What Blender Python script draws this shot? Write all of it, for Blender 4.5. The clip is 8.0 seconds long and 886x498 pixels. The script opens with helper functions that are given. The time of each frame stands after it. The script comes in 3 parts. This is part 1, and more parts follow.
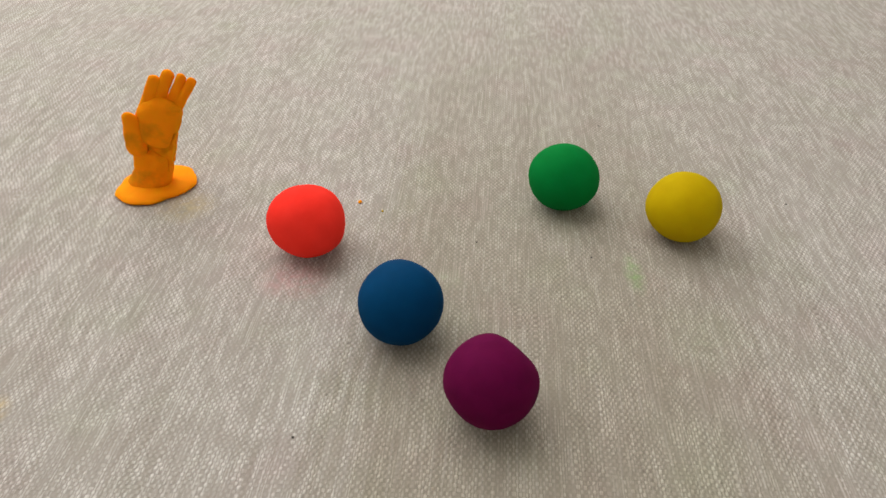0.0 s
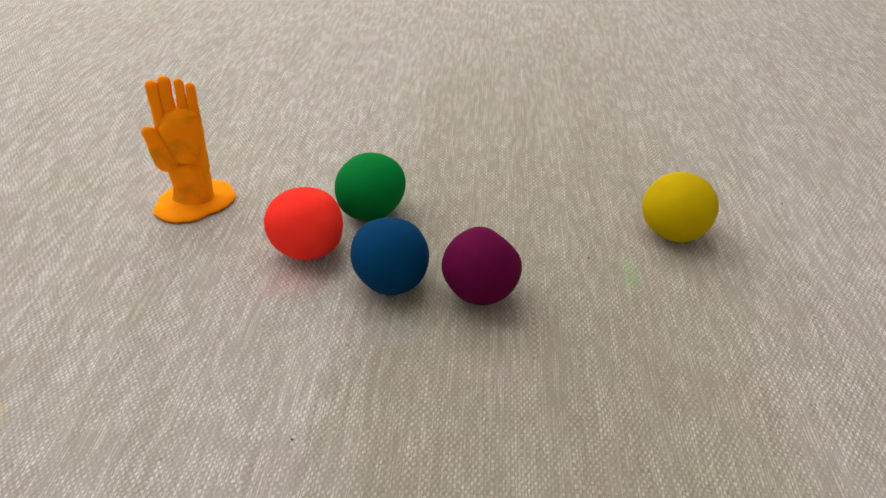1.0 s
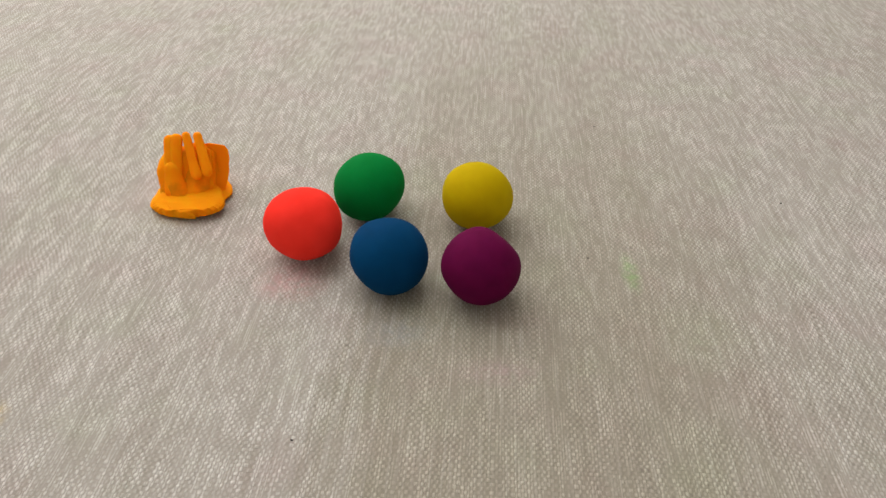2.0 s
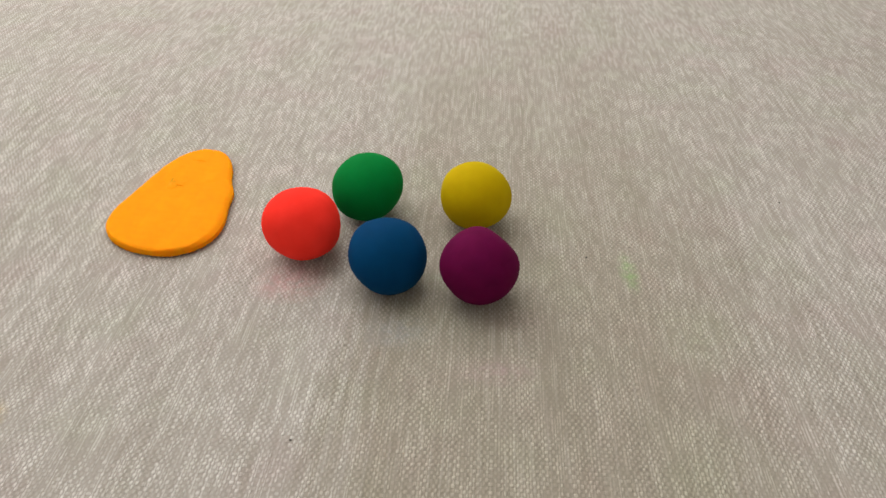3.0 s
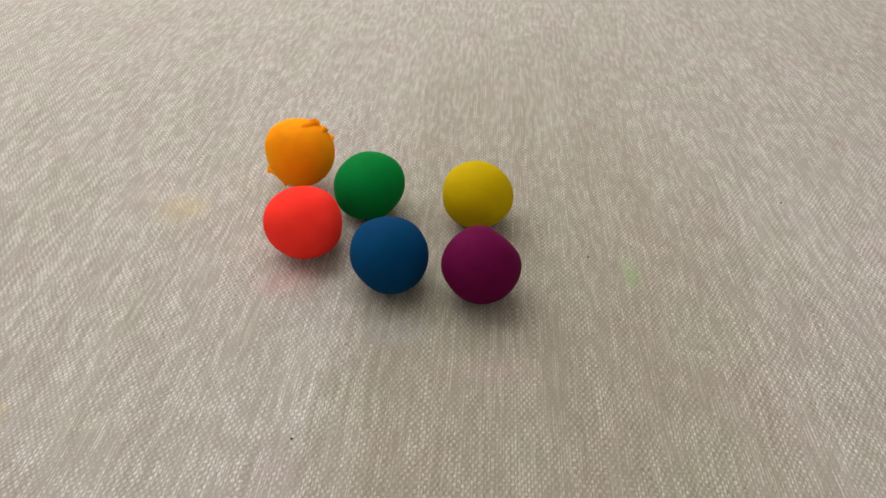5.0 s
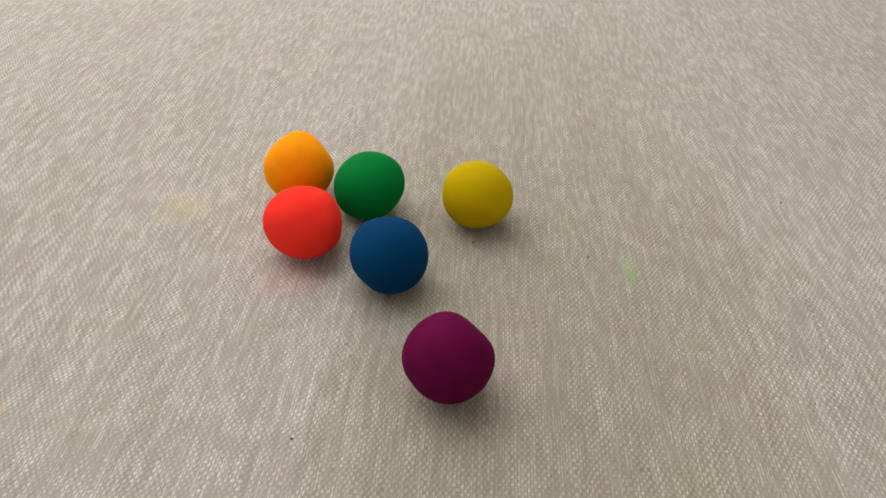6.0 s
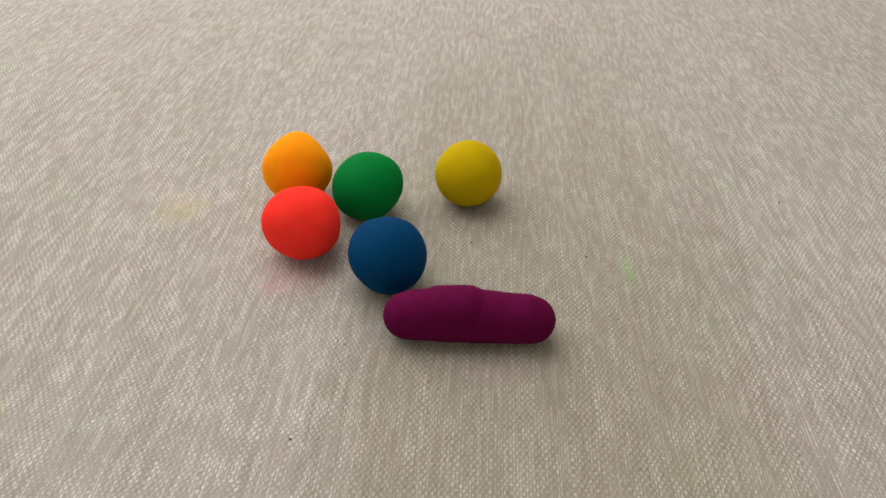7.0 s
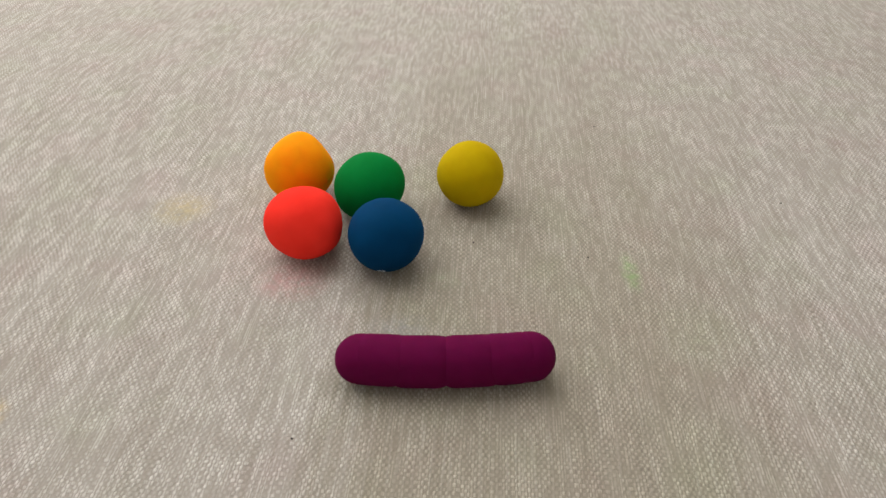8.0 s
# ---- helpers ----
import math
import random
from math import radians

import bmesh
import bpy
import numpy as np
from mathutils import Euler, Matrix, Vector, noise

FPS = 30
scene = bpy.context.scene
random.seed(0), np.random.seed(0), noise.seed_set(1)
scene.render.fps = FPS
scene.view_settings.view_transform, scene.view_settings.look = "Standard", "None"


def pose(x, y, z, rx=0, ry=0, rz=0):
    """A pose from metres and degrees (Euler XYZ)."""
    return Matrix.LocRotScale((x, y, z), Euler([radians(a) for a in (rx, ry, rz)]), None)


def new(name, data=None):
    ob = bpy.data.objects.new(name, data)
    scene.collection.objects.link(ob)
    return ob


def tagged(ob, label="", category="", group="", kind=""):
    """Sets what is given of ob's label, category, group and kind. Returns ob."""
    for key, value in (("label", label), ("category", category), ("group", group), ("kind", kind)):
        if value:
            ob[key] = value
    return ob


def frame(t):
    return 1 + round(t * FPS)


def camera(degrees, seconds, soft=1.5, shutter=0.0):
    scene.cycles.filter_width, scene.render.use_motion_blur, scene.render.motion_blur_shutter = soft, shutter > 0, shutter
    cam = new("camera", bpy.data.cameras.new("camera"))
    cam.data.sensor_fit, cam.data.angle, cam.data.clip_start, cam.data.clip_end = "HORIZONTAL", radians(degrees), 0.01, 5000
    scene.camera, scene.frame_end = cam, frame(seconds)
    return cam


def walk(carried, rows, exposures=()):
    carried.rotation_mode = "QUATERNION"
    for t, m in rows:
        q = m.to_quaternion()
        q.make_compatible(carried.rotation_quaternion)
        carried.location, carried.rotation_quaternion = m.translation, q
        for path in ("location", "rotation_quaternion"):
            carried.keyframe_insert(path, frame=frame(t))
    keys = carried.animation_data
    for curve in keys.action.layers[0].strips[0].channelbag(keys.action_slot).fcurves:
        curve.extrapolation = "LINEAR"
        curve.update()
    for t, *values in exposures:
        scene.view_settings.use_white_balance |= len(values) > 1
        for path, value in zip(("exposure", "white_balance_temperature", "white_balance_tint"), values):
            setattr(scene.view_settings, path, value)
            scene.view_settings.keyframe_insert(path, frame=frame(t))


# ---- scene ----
# ---- camera: a phone propped up by the table, nudged a little between the takes ----
cam = camera(66.0, 8.0, soft=1.5)
BASE = pose(0, 0, 0.135, 50.6, 0, 0)
# take number, turn about the camera's own axes in degrees, shift in millimetres
NUDGES = (
    (0, -0.057, 0.291, 0.397, 0.28, 0.17, -0.49),
    (1, 0.000, 0.140, 0.080, 0.12, -0.20, -0.10),
    (3, 0.013, 0.118, 0.054, 0.10, -0.27, -0.08),
    (5, 0.025, 0.049, 0.040, 0.10, -0.15, -0.05),
    (8, 0, 0, 0, 0, 0, 0),
    (15, 0.001, -0.117, -0.135, 0.19, -0.02, -0.10),
    (18, 0.000, -0.105, -0.174, 0.08, -0.42, 0.09),
    (20, -0.013, -0.177, -0.050, -0.22, 0.03, -0.17),
    (23, 0.040, -0.101, 0.024, -0.27, -0.14, -0.54),
    (30, -0.018, -0.086, 0.027, -0.15, -0.02, -0.35),
    (31, 0.18, -0.62, 0.05, -0.12, -0.05, -0.45),
    (32, -0.053, -0.010, 0.091, -0.08, -0.08, -0.60),
    (33, -0.071, 0.028, 0.123, -0.05, -0.11, -0.73),
    (35, 0.005, -0.145, -0.070, 0.10, -0.10, -0.31),
    (38, 0.076, -0.102, -0.085, 0.03, -0.27, -0.36),
    (40, 0.102, -0.045, 0.019, -0.07, -0.45, -0.43),
)
LAST = 40        # the film is made of 41 takes, each held for a fifth of a second


def held(n):
    """Start and end of take n, in seconds."""
    return max(0.0, 0.2 * n - 0.1), min(8.0, 0.2 * n)


def nudged(n):
    row = [float(np.interp(n, [r[0] for r in NUDGES], [r[k] for r in NUDGES])) for k in range(1, 7)]
    turn = Vector([radians(a) for a in row[:3]])
    spin = Matrix.Rotation(turn.length, 4, turn.normalized()) if turn.length > 1e-9 else Matrix.Identity(4)
    return Matrix.Translation(Vector(row[3:]) * 0.001) @ BASE @ spin


camera_rows = []
for n in range(LAST + 1):
    a, b = held(n)
    camera_rows.append((a, nudged(n)))
    if b > a:
        camera_rows.append((b, nudged(n)))
walk(cam, camera_rows)

# ---- light: one unseen soft lamp added well under the ceiling of a closed room ----
world = bpy.data.worlds.new("room_air")
world.use_nodes = True
world.node_tree.nodes["Background"].inputs["Color"].default_value = (0.9, 0.95, 1.0, 1)
world.node_tree.nodes["Background"].inputs["Strength"].default_value = 0.02
scene.world = world
scene.view_settings.exposure = 0.0
lamp_data = bpy.data.lights.new("unseen_room_light", "POINT")
lamp_data.shadow_soft_size, lamp_data.energy = 0.62, 37.5
lamp_data.color = (1.0, 0.985, 0.98)
lamp_light = new("unseen_room_light", lamp_data)
lamp_light.location = (-0.34, 0.62, 0.72)


# ---- materials ----
def nodes_of(name):
    m = bpy.data.materials.new(name)
    m.use_nodes = True
    t = m.node_tree
    return m, t, t.nodes["Principled BSDF"]


def add(t, kind, **values):
    n = t.nodes.new(kind)
    for key, v in values.items():
        if key == "op":
            n.operation = v
        else:
            n.inputs[key.replace("_", " ")].default_value = v
    return n


def wire(t, a, b):
    t.links.new(a, b)


def math_node(t, op, a, b=None):
    n = t.nodes.new("ShaderNodeMath")
    n.operation = op
    for i, v in enumerate((a, b)):
        if v is None:
            continue
        if isinstance(v, (int, float)):
            n.inputs[i].default_value = v
        else:
            t.links.new(v, n.inputs[i])
    return n.outputs[0]


def mix_colour(t, fac, a, b, blend="MIX"):
    n = t.nodes.new("ShaderNodeMix")
    n.data_type, n.blend_type = "RGBA", blend
    for i, v in ((0, fac), (6, a), (7, b)):
        if isinstance(v, (int, float)):
            n.inputs[i].default_value = v
        elif isinstance(v, tuple):
            n.inputs[i].default_value = (*v, 1)
        else:
            t.links.new(v, n.inputs[i])
    return n.outputs[2]


def ramp(t, fac, low, high):
    n = t.nodes.new("ShaderNodeMapRange")
    n.inputs["From Min"].default_value, n.inputs["From Max"].default_value = low, high
    t.links.new(fac, n.inputs["Value"])
    return n.outputs[0]


def clay(name, colour, darker, rough=0.75, smear=None, glow_through=0.12):
    """Modelling clay: dull, faintly mottled, with fine pores and finger marks."""
    m, t, p = nodes_of(name)
    co = t.nodes.new("ShaderNodeTexCoord").outputs["Object"]
    big = add(t, "ShaderNodeTexNoise", Scale=160.0, Detail=3.0)
    fine = add(t, "ShaderNodeTexNoise", Scale=1500.0, Detail=4.0)
    soft = add(t, "ShaderNodeTexNoise", Scale=420.0, Detail=2.0)
    for n in (big, fine, soft):
        wire(t, co, n.inputs["Vector"])
    skin = mix_colour(t, ramp(t, big.outputs["Fac"], 0.35, 0.75), colour, darker)
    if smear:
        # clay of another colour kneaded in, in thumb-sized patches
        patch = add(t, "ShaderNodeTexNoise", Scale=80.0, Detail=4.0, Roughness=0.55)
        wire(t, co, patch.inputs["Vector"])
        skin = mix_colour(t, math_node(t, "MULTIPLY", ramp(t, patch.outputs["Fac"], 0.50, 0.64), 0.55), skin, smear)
    wire(t, skin, p.inputs["Base Color"])
    p.inputs["Roughness"].default_value = rough
    p.inputs["Specular IOR Level"].default_value = 0.035
    p.inputs["Subsurface Weight"].default_value = glow_through
    p.inputs["Subsurface Radius"].default_value = (0.0020, 0.0009, 0.0004)
    p.inputs["Subsurface Scale"].default_value = 0.6
    dent = add(t, "ShaderNodeTexNoise", Scale=190.0, Detail=2.0)
    wire(t, co, dent.inputs["Vector"])
    height = math_node(t, "ADD", math_node(t, "MULTIPLY", fine.outputs["Fac"], 0.35), math_node(t, "MULTIPLY", soft.outputs["Fac"], 0.8))
    height = math_node(t, "ADD", height, math_node(t, "MULTIPLY", dent.outputs["Fac"], 1.6))
    bump = add(t, "ShaderNodeBump", Strength=0.22, Distance=0.0003)
    wire(t, height, bump.inputs["Height"])
    wire(t, bump.outputs["Normal"], p.inputs["Normal"])
    return m


ORANGE = clay("orange_clay", (1.0, 0.300, 0.004), (0.97, 0.270, 0.003), glow_through=0.55)
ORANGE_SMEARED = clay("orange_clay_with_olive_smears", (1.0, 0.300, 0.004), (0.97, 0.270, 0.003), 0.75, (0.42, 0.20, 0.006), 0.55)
RED = clay("red_clay", (0.98, 0.040, 0.026), (0.92, 0.033, 0.02))
BLUE = clay("blue_clay", (0.0008, 0.043, 0.122), (0.0006, 0.036, 0.102))
GREEN = clay("green_clay", (0.0012, 0.185, 0.034), (0.001, 0.162, 0.028))
YELLOW = clay("yellow_clay", (0.50, 0.35, 0.0015), (0.45, 0.31, 0.001))
PURPLE = clay("purple_clay", (0.112, 0.0028, 0.042), (0.096, 0.0022, 0.035))


def plain(name, colour, rough=0.8, scale=30.0, vary=0.06):
    m, t, p = nodes_of(name)
    co = t.nodes.new("ShaderNodeTexCoord").outputs["Object"]
    n = add(t, "ShaderNodeTexNoise", Scale=scale, Detail=5.0)
    wire(t, co, n.inputs["Vector"])
    other = tuple(c * (1 - 2 * vary) for c in colour)
    wire(t, mix_colour(t, n.outputs["Fac"], colour, other), p.inputs["Base Color"])
    p.inputs["Roughness"].default_value = rough
    bump = add(t, "ShaderNodeBump", Strength=0.15, Distance=0.002)
    wire(t, n.outputs["Fac"], bump.inputs["Height"])
    wire(t, bump.outputs["Normal"], p.inputs["Normal"])
    return m


def linen():
    """Coarse unbleached weave, threads 0.6 mm apart, with slubs, rubbed-off clay and faint tints."""
    m, t, p = nodes_of("linen_weave")
    co = t.nodes.new("ShaderNodeTexCoord").outputs["Object"]
    turn = t.nodes.new("ShaderNodeMapping")
    turn.inputs["Rotation"].default_value = (0, 0, radians(4.1))
    wire(t, co, turn.inputs["Vector"])
    flat = turn.outputs["Vector"]
    # threads wander a little, and are thick and thin
    def wander(scale, amount):
        at = t.nodes.new("ShaderNodeMapping")
        at.inputs["Scale"].default_value = scale
        wire(t, flat, at.inputs["Vector"])
        n = add(t, "ShaderNodeTexNoise", Scale=1.0, Detail=3.0)
        wire(t, at.outputs["Vector"], n.inputs["Vector"])
        return math_node(t, "MULTIPLY", n.outputs["Fac"], amount)
    axes = t.nodes.new("ShaderNodeSeparateXYZ")
    wire(t, flat, axes.inputs[0])
    tx = math_node(t, "DIVIDE", math_node(t, "ADD", axes.outputs[0], wander((240, 10, 1), 0.0026)), 0.00074)
    ty = math_node(t, "DIVIDE", math_node(t, "ADD", axes.outputs[1], wander((170, 130, 1), 0.0018)), 0.00102)
    sx = math_node(t, "SINE", math_node(t, "MULTIPLY", tx, math.pi))
    sy = math_node(t, "SINE", math_node(t, "MULTIPLY", ty, math.pi))
    cell = t.nodes.new("ShaderNodeCombineXYZ")
    wire(t, math_node(t, "FLOOR", tx), cell.inputs[0])
    wire(t, math_node(t, "FLOOR", ty), cell.inputs[1])
    each = t.nodes.new("ShaderNodeTexWhiteNoise")
    wire(t, cell.outputs[0], each.inputs["Vector"])
    # round knuckles where a thread lies on top; in places the yarn lies flat and they fade
    knuckle = math_node(t, "POWER", math_node(t, "MAXIMUM", math_node(t, "MULTIPLY", sx, sy), 0.0), 0.38)
    shown = math_node(t, "ADD", math_node(t, "MULTIPLY", each.outputs["Value"], 0.75), 0.4)
    flat_map = t.nodes.new("ShaderNodeMapping")
    flat_map.inputs["Scale"].default_value = (120, 30, 1)
    wire(t, flat, flat_map.inputs["Vector"])
    worn = add(t, "ShaderNodeTexNoise", Scale=1.0, Detail=3.0)
    wire(t, flat_map.outputs["Vector"], worn.inputs["Vector"])
    fade = math_node(t, "ADD", math_node(t, "MULTIPLY", ramp(t, worn.outputs["Fac"], 0.36, 0.56), 0.6), 0.4)
    dots = math_node(t, "MULTIPLY", math_node(t, "MULTIPLY", knuckle, shown), fade)
    thread_map = t.nodes.new("ShaderNodeMapping")
    thread_map.inputs["Scale"].default_value = (1400, 50, 1)
    wire(t, flat, thread_map.inputs["Vector"])
    lines = add(t, "ShaderNodeTexNoise", Scale=1.0, Detail=2.0)
    wire(t, thread_map.outputs["Vector"], lines.inputs["Vector"])
    # slubs: thick and thin yarn, long along the warp
    long_map = t.nodes.new("ShaderNodeMapping")
    long_map.inputs["Scale"].default_value = (520, 52, 1)
    wire(t, flat, long_map.inputs["Vector"])
    slub = add(t, "ShaderNodeTexNoise", Scale=1.0, Detail=4.0, Roughness=0.6)
    wire(t, long_map.outputs["Vector"], slub.inputs["Vector"])
    wide_map = t.nodes.new("ShaderNodeMapping")
    wide_map.inputs["Scale"].default_value = (90, 14, 1)
    wire(t, flat, wide_map.inputs["Vector"])
    bands = add(t, "ShaderNodeTexNoise", Scale=1.0, Detail=3.0)
    wire(t, wide_map.outputs["Vector"], bands.inputs["Vector"])
    cross_map = t.nodes.new("ShaderNodeMapping")
    cross_map.inputs["Scale"].default_value = (60, 700, 1)
    wire(t, flat, cross_map.inputs["Vector"])
    cross = add(t, "ShaderNodeTexNoise", Scale=1.0, Detail=3.0)
    wire(t, cross_map.outputs["Vector"], cross.inputs["Vector"])
    # one broad band of the cloth is woven of a finer, yellower yarn; outside it the yarn is whiter and coarser
    edge = math_node(t, "ADD", axes.outputs[0], math_node(t, "SUBTRACT", wander((420, 6, 1), 0.036), 0.018))
    band = math_node(t, "MULTIPLY", ramp(t, edge, -0.040, -0.022), ramp(t, edge, 0.100, 0.050))
    band = math_node(t, "MULTIPLY", band, ramp(t, axes.outputs[1], 0.38, 0.14))
    clump_map = t.nodes.new("ShaderNodeMapping")
    clump_map.inputs["Scale"].default_value = (560, 115, 1)
    wire(t, flat, clump_map.inputs["Vector"])
    clump = add(t, "ShaderNodeTexNoise", Scale=1.0, Detail=3.0, Roughness=0.6)
    wire(t, clump_map.outputs["Vector"], clump.inputs["Vector"])
    full = ramp(t, clump.outputs["Fac"], 0.42, 0.57)
    # highlight painted along the thread tops, strongest in the full clumps
    ridge = ramp(t, math_node(t, "ABSOLUTE", sx), 0.40, 0.95)
    shine = math_node(t, "MAXIMUM", dots, math_node(t, "MULTIPLY", math_node(t, "MULTIPLY", full, ridge), 0.32))
    coarse = mix_colour(t, full, (0.44, 0.406, 0.362), (0.65, 0.618, 0.573))
    fine_yarn = mix_colour(t, full, (0.365, 0.33, 0.268), (0.49, 0.448, 0.37))
    # yarn between the knuckles is painted darker, as shade in the gaps
    shaded_yarn = mix_colour(t, band, (0.365, 0.335, 0.296), (0.285, 0.256, 0.203))
    yarn = mix_colour(t, ramp(t, shine, 0.08, 0.50), shaded_yarn, mix_colour(t, band, coarse, fine_yarn))
    # pits between the threads, in loose clusters, their shade painted as dark colour
    gap = math_node(t, "MAXIMUM", math_node(t, "MULTIPLY", math_node(t, "MULTIPLY", sx, sy), -1.0), 0.0)
    pit_shade = math_node(t, "MULTIPLY", ramp(t, gap, 0.25, 0.85), ramp(t, each.outputs["Value"], 0.55, 0.95))
    pit_shade = math_node(t, "MULTIPLY", math_node(t, "MULTIPLY", pit_shade, ramp(t, worn.outputs["Fac"], 0.40, 0.62)), 0.6)
    # grooves between the warp threads of the fine band, shade painted as darker lines
    groove_shade = math_node(t, "MULTIPLY", ramp(t, math_node(t, "ABSOLUTE", sx), 0.45, 0.0), math_node(t, "MULTIPLY", band, 0.55))
    yarn = mix_colour(t, groove_shade, yarn, (0.30, 0.27, 0.215))
    yarn = mix_colour(t, pit_shade, yarn, (0.18, 0.155, 0.125))
    yarn = mix_colour(t, math_node(t, "MULTIPLY", ramp(t, lines.outputs["Fac"], 0.52, 0.74), 0.28), yarn, (0.58, 0.547, 0.495))
    yarn = mix_colour(t, math_node(t, "MULTIPLY", ramp(t, lines.outputs["Fac"], 0.46, 0.27), 0.40), yarn, (0.29, 0.26, 0.215))
    yarn = mix_colour(t, math_node(t, "MULTIPLY", ramp(t, slub.outputs["Fac"], 0.48, 0.72), 0.50), yarn, (0.32, 0.285, 0.235))
    tone = mix_colour(t, ramp(t, bands.outputs["Fac"], 0.3, 0.75), (1.0, 1.0, 1.0), (0.89, 0.88, 0.86))
    yarn = mix_colour(t, 1.0, yarn, tone, "MULTIPLY")
    tint = add(t, "ShaderNodeTexNoise", Scale=42.0, Detail=5.0)
    wire(t, co, tint.inputs["Vector"])
    yarn = mix_colour(t, ramp(t, tint.outputs["Fac"], 0.52, 0.80), yarn, mix_colour(t, 1.0, yarn, (1.0, 0.925, 0.955), "MULTIPLY"))
    yarn = mix_colour(t, ramp(t, tint.outputs["Fac"], 0.47, 0.22), yarn, mix_colour(t, 1.0, yarn, (0.95, 1.0, 0.93), "MULTIPLY"))
    # clay rubbed into the cloth: place, half size, colour, strength
    smear = add(t, "ShaderNodeTexNoise", Scale=420.0, Detail=3.0)
    wire(t, co, smear.inputs["Vector"])
    for x, y, rx, ry, colour, strength in STAINS:
        at = t.nodes.new("ShaderNodeMapping")
        at.vector_type = "TEXTURE"
        at.inputs["Location"].default_value = (x, y, 0)
        at.inputs["Scale"].default_value = (rx, ry, 1)
        wire(t, co, at.inputs["Vector"])
        d = t.nodes.new("ShaderNodeVectorMath")
        d.operation = "LENGTH"
        wire(t, at.outputs["Vector"], d.inputs[0])
        near = ramp(t, d.outputs["Value"], 1.0, 0.0)
        amount = math_node(t, "MULTIPLY", math_node(t, "MULTIPLY", near, ramp(t, smear.outputs["Fac"], 0.25, 0.65)), strength)
        yarn = mix_colour(t, amount, yarn, colour)
    wire(t, yarn, p.inputs["Base Color"])
    p.inputs["Roughness"].default_value = 0.95
    p.inputs["Specular IOR Level"].default_value = 0.1
    high = math_node(t, "ADD", math_node(t, "MULTIPLY", dots, math_node(t, "ADD", math_node(t, "MULTIPLY", full, 0.9), 1.1)), math_node(t, "MULTIPLY", slub.outputs["Fac"], 0.7))
    high = math_node(t, "ADD", high, math_node(t, "MULTIPLY", cross.outputs["Fac"], 0.4))
    high = math_node(t, "ADD", high, math_node(t, "MULTIPLY", lines.outputs["Fac"], 0.6))
    bump = add(t, "ShaderNodeBump", Strength=0.60, Distance=0.00032)
    wire(t, high, bump.inputs["Height"])
    wire(t, bump.outputs["Normal"], p.inputs["Normal"])
    return m


STAINS = (
    (0.0562, 0.1530, 0.0036, 0.0105, (0.24, 0.40, 0.15), 0.75),
    (-0.0440, 0.1490, 0.0130, 0.0100, (0.80, 0.36, 0.38), 0.45),
    (-0.0870, 0.1860, 0.0120, 0.0110, (0.72, 0.55, 0.22), 0.40),
    (-0.1090, 0.1010, 0.0050, 0.0060, (0.75, 0.52, 0.16), 0.55),
    (0.0680, 0.1250, 0.0120, 0.0160, (0.50, 0.58, 0.38), 0.14),
    (-0.0120, 0.1290, 0.0120, 0.0080, (0.40, 0.47, 0.55), 0.25),
    (0.0150, 0.1150, 0.0140, 0.0060, (0.70, 0.42, 0.50), 0.22),
    (0.0000, 0.1500, 0.0080, 0.0060, (0.45, 0.55, 0.35), 0.25),
)
LINEN = linen()
WALL_PAINT = plain("wall_paint", (0.88, 0.87, 0.84), 0.9, 3.0, 0.03)
CEILING_PAINT = plain("ceiling_paint", (0.88, 0.875, 0.86), 0.9, 3.0, 0.02)
FLOOR_WOOD = plain("floor_wood", (0.46, 0.33, 0.21), 0.5, 8.0, 0.2)
TABLE_WOOD = plain("table_wood", (0.30, 0.19, 0.11), 0.5, 20.0, 0.2)
SPECK = plain("dark_lint", (0.07, 0.06, 0.05), 0.9, 900.0, 0.2)
WHITE_BIT = plain("white_scuff", (0.75, 0.78, 0.80), 0.7, 900.0, 0.05)


# ---- mesh helpers ----
def part(name, bm, material, parent=None, label="", sharp=None):
    me = bpy.data.meshes.new(name)
    bmesh.ops.recalc_face_normals(bm, faces=bm.faces)
    for f in bm.faces:
        f.smooth = True
    bm.to_mesh(me)
    bm.free()
    if sharp:
        me.set_sharp_from_angle(angle=radians(sharp))
    me.materials.append(material)
    ob = new(name, me)
    ob.parent = parent
    if label:
        tagged(ob, label)
    return ob


def boxed(bm, x0, x1, y0, y1, z0, z1):
    v = [bm.verts.new((x, y, z)) for x in (x0, x1) for y in (y0, y1) for z in (z0, z1)]
    for q in ((0, 1, 3, 2), (4, 6, 7, 5), (0, 4, 5, 1), (2, 3, 7, 6), (0, 2, 6, 4), (1, 5, 7, 3)):
        bm.faces.new([v[i] for i in q])


def rings(bm, loops, close=True):
    """Skin closed loops of points one after another, with both ends filled."""
    made = [[bm.verts.new(p) for p in loop] for loop in loops]
    for a, b in zip(made, made[1:]):
        for i in range(len(a)):
            j = (i + 1) % len(a)
            bm.faces.new((a[i], a[j], b[j], b[i]))
    if close:
        bm.faces.new(made[0][::-1])
        bm.faces.new(made[-1])


MM = 0.001

# ---- the room: unseen, added round the table, small and pale to bounce light ----
TABLE_TOP = -0.0035
bm = bmesh.new()
boxed(bm, -1.7, 1.7, -1.2, 1.8, -0.80, -0.75)
tagged(part("floor", bm, FLOOR_WOOD, sharp=30), "brown wooden floor of the unseen room", "floor", kind="structure")
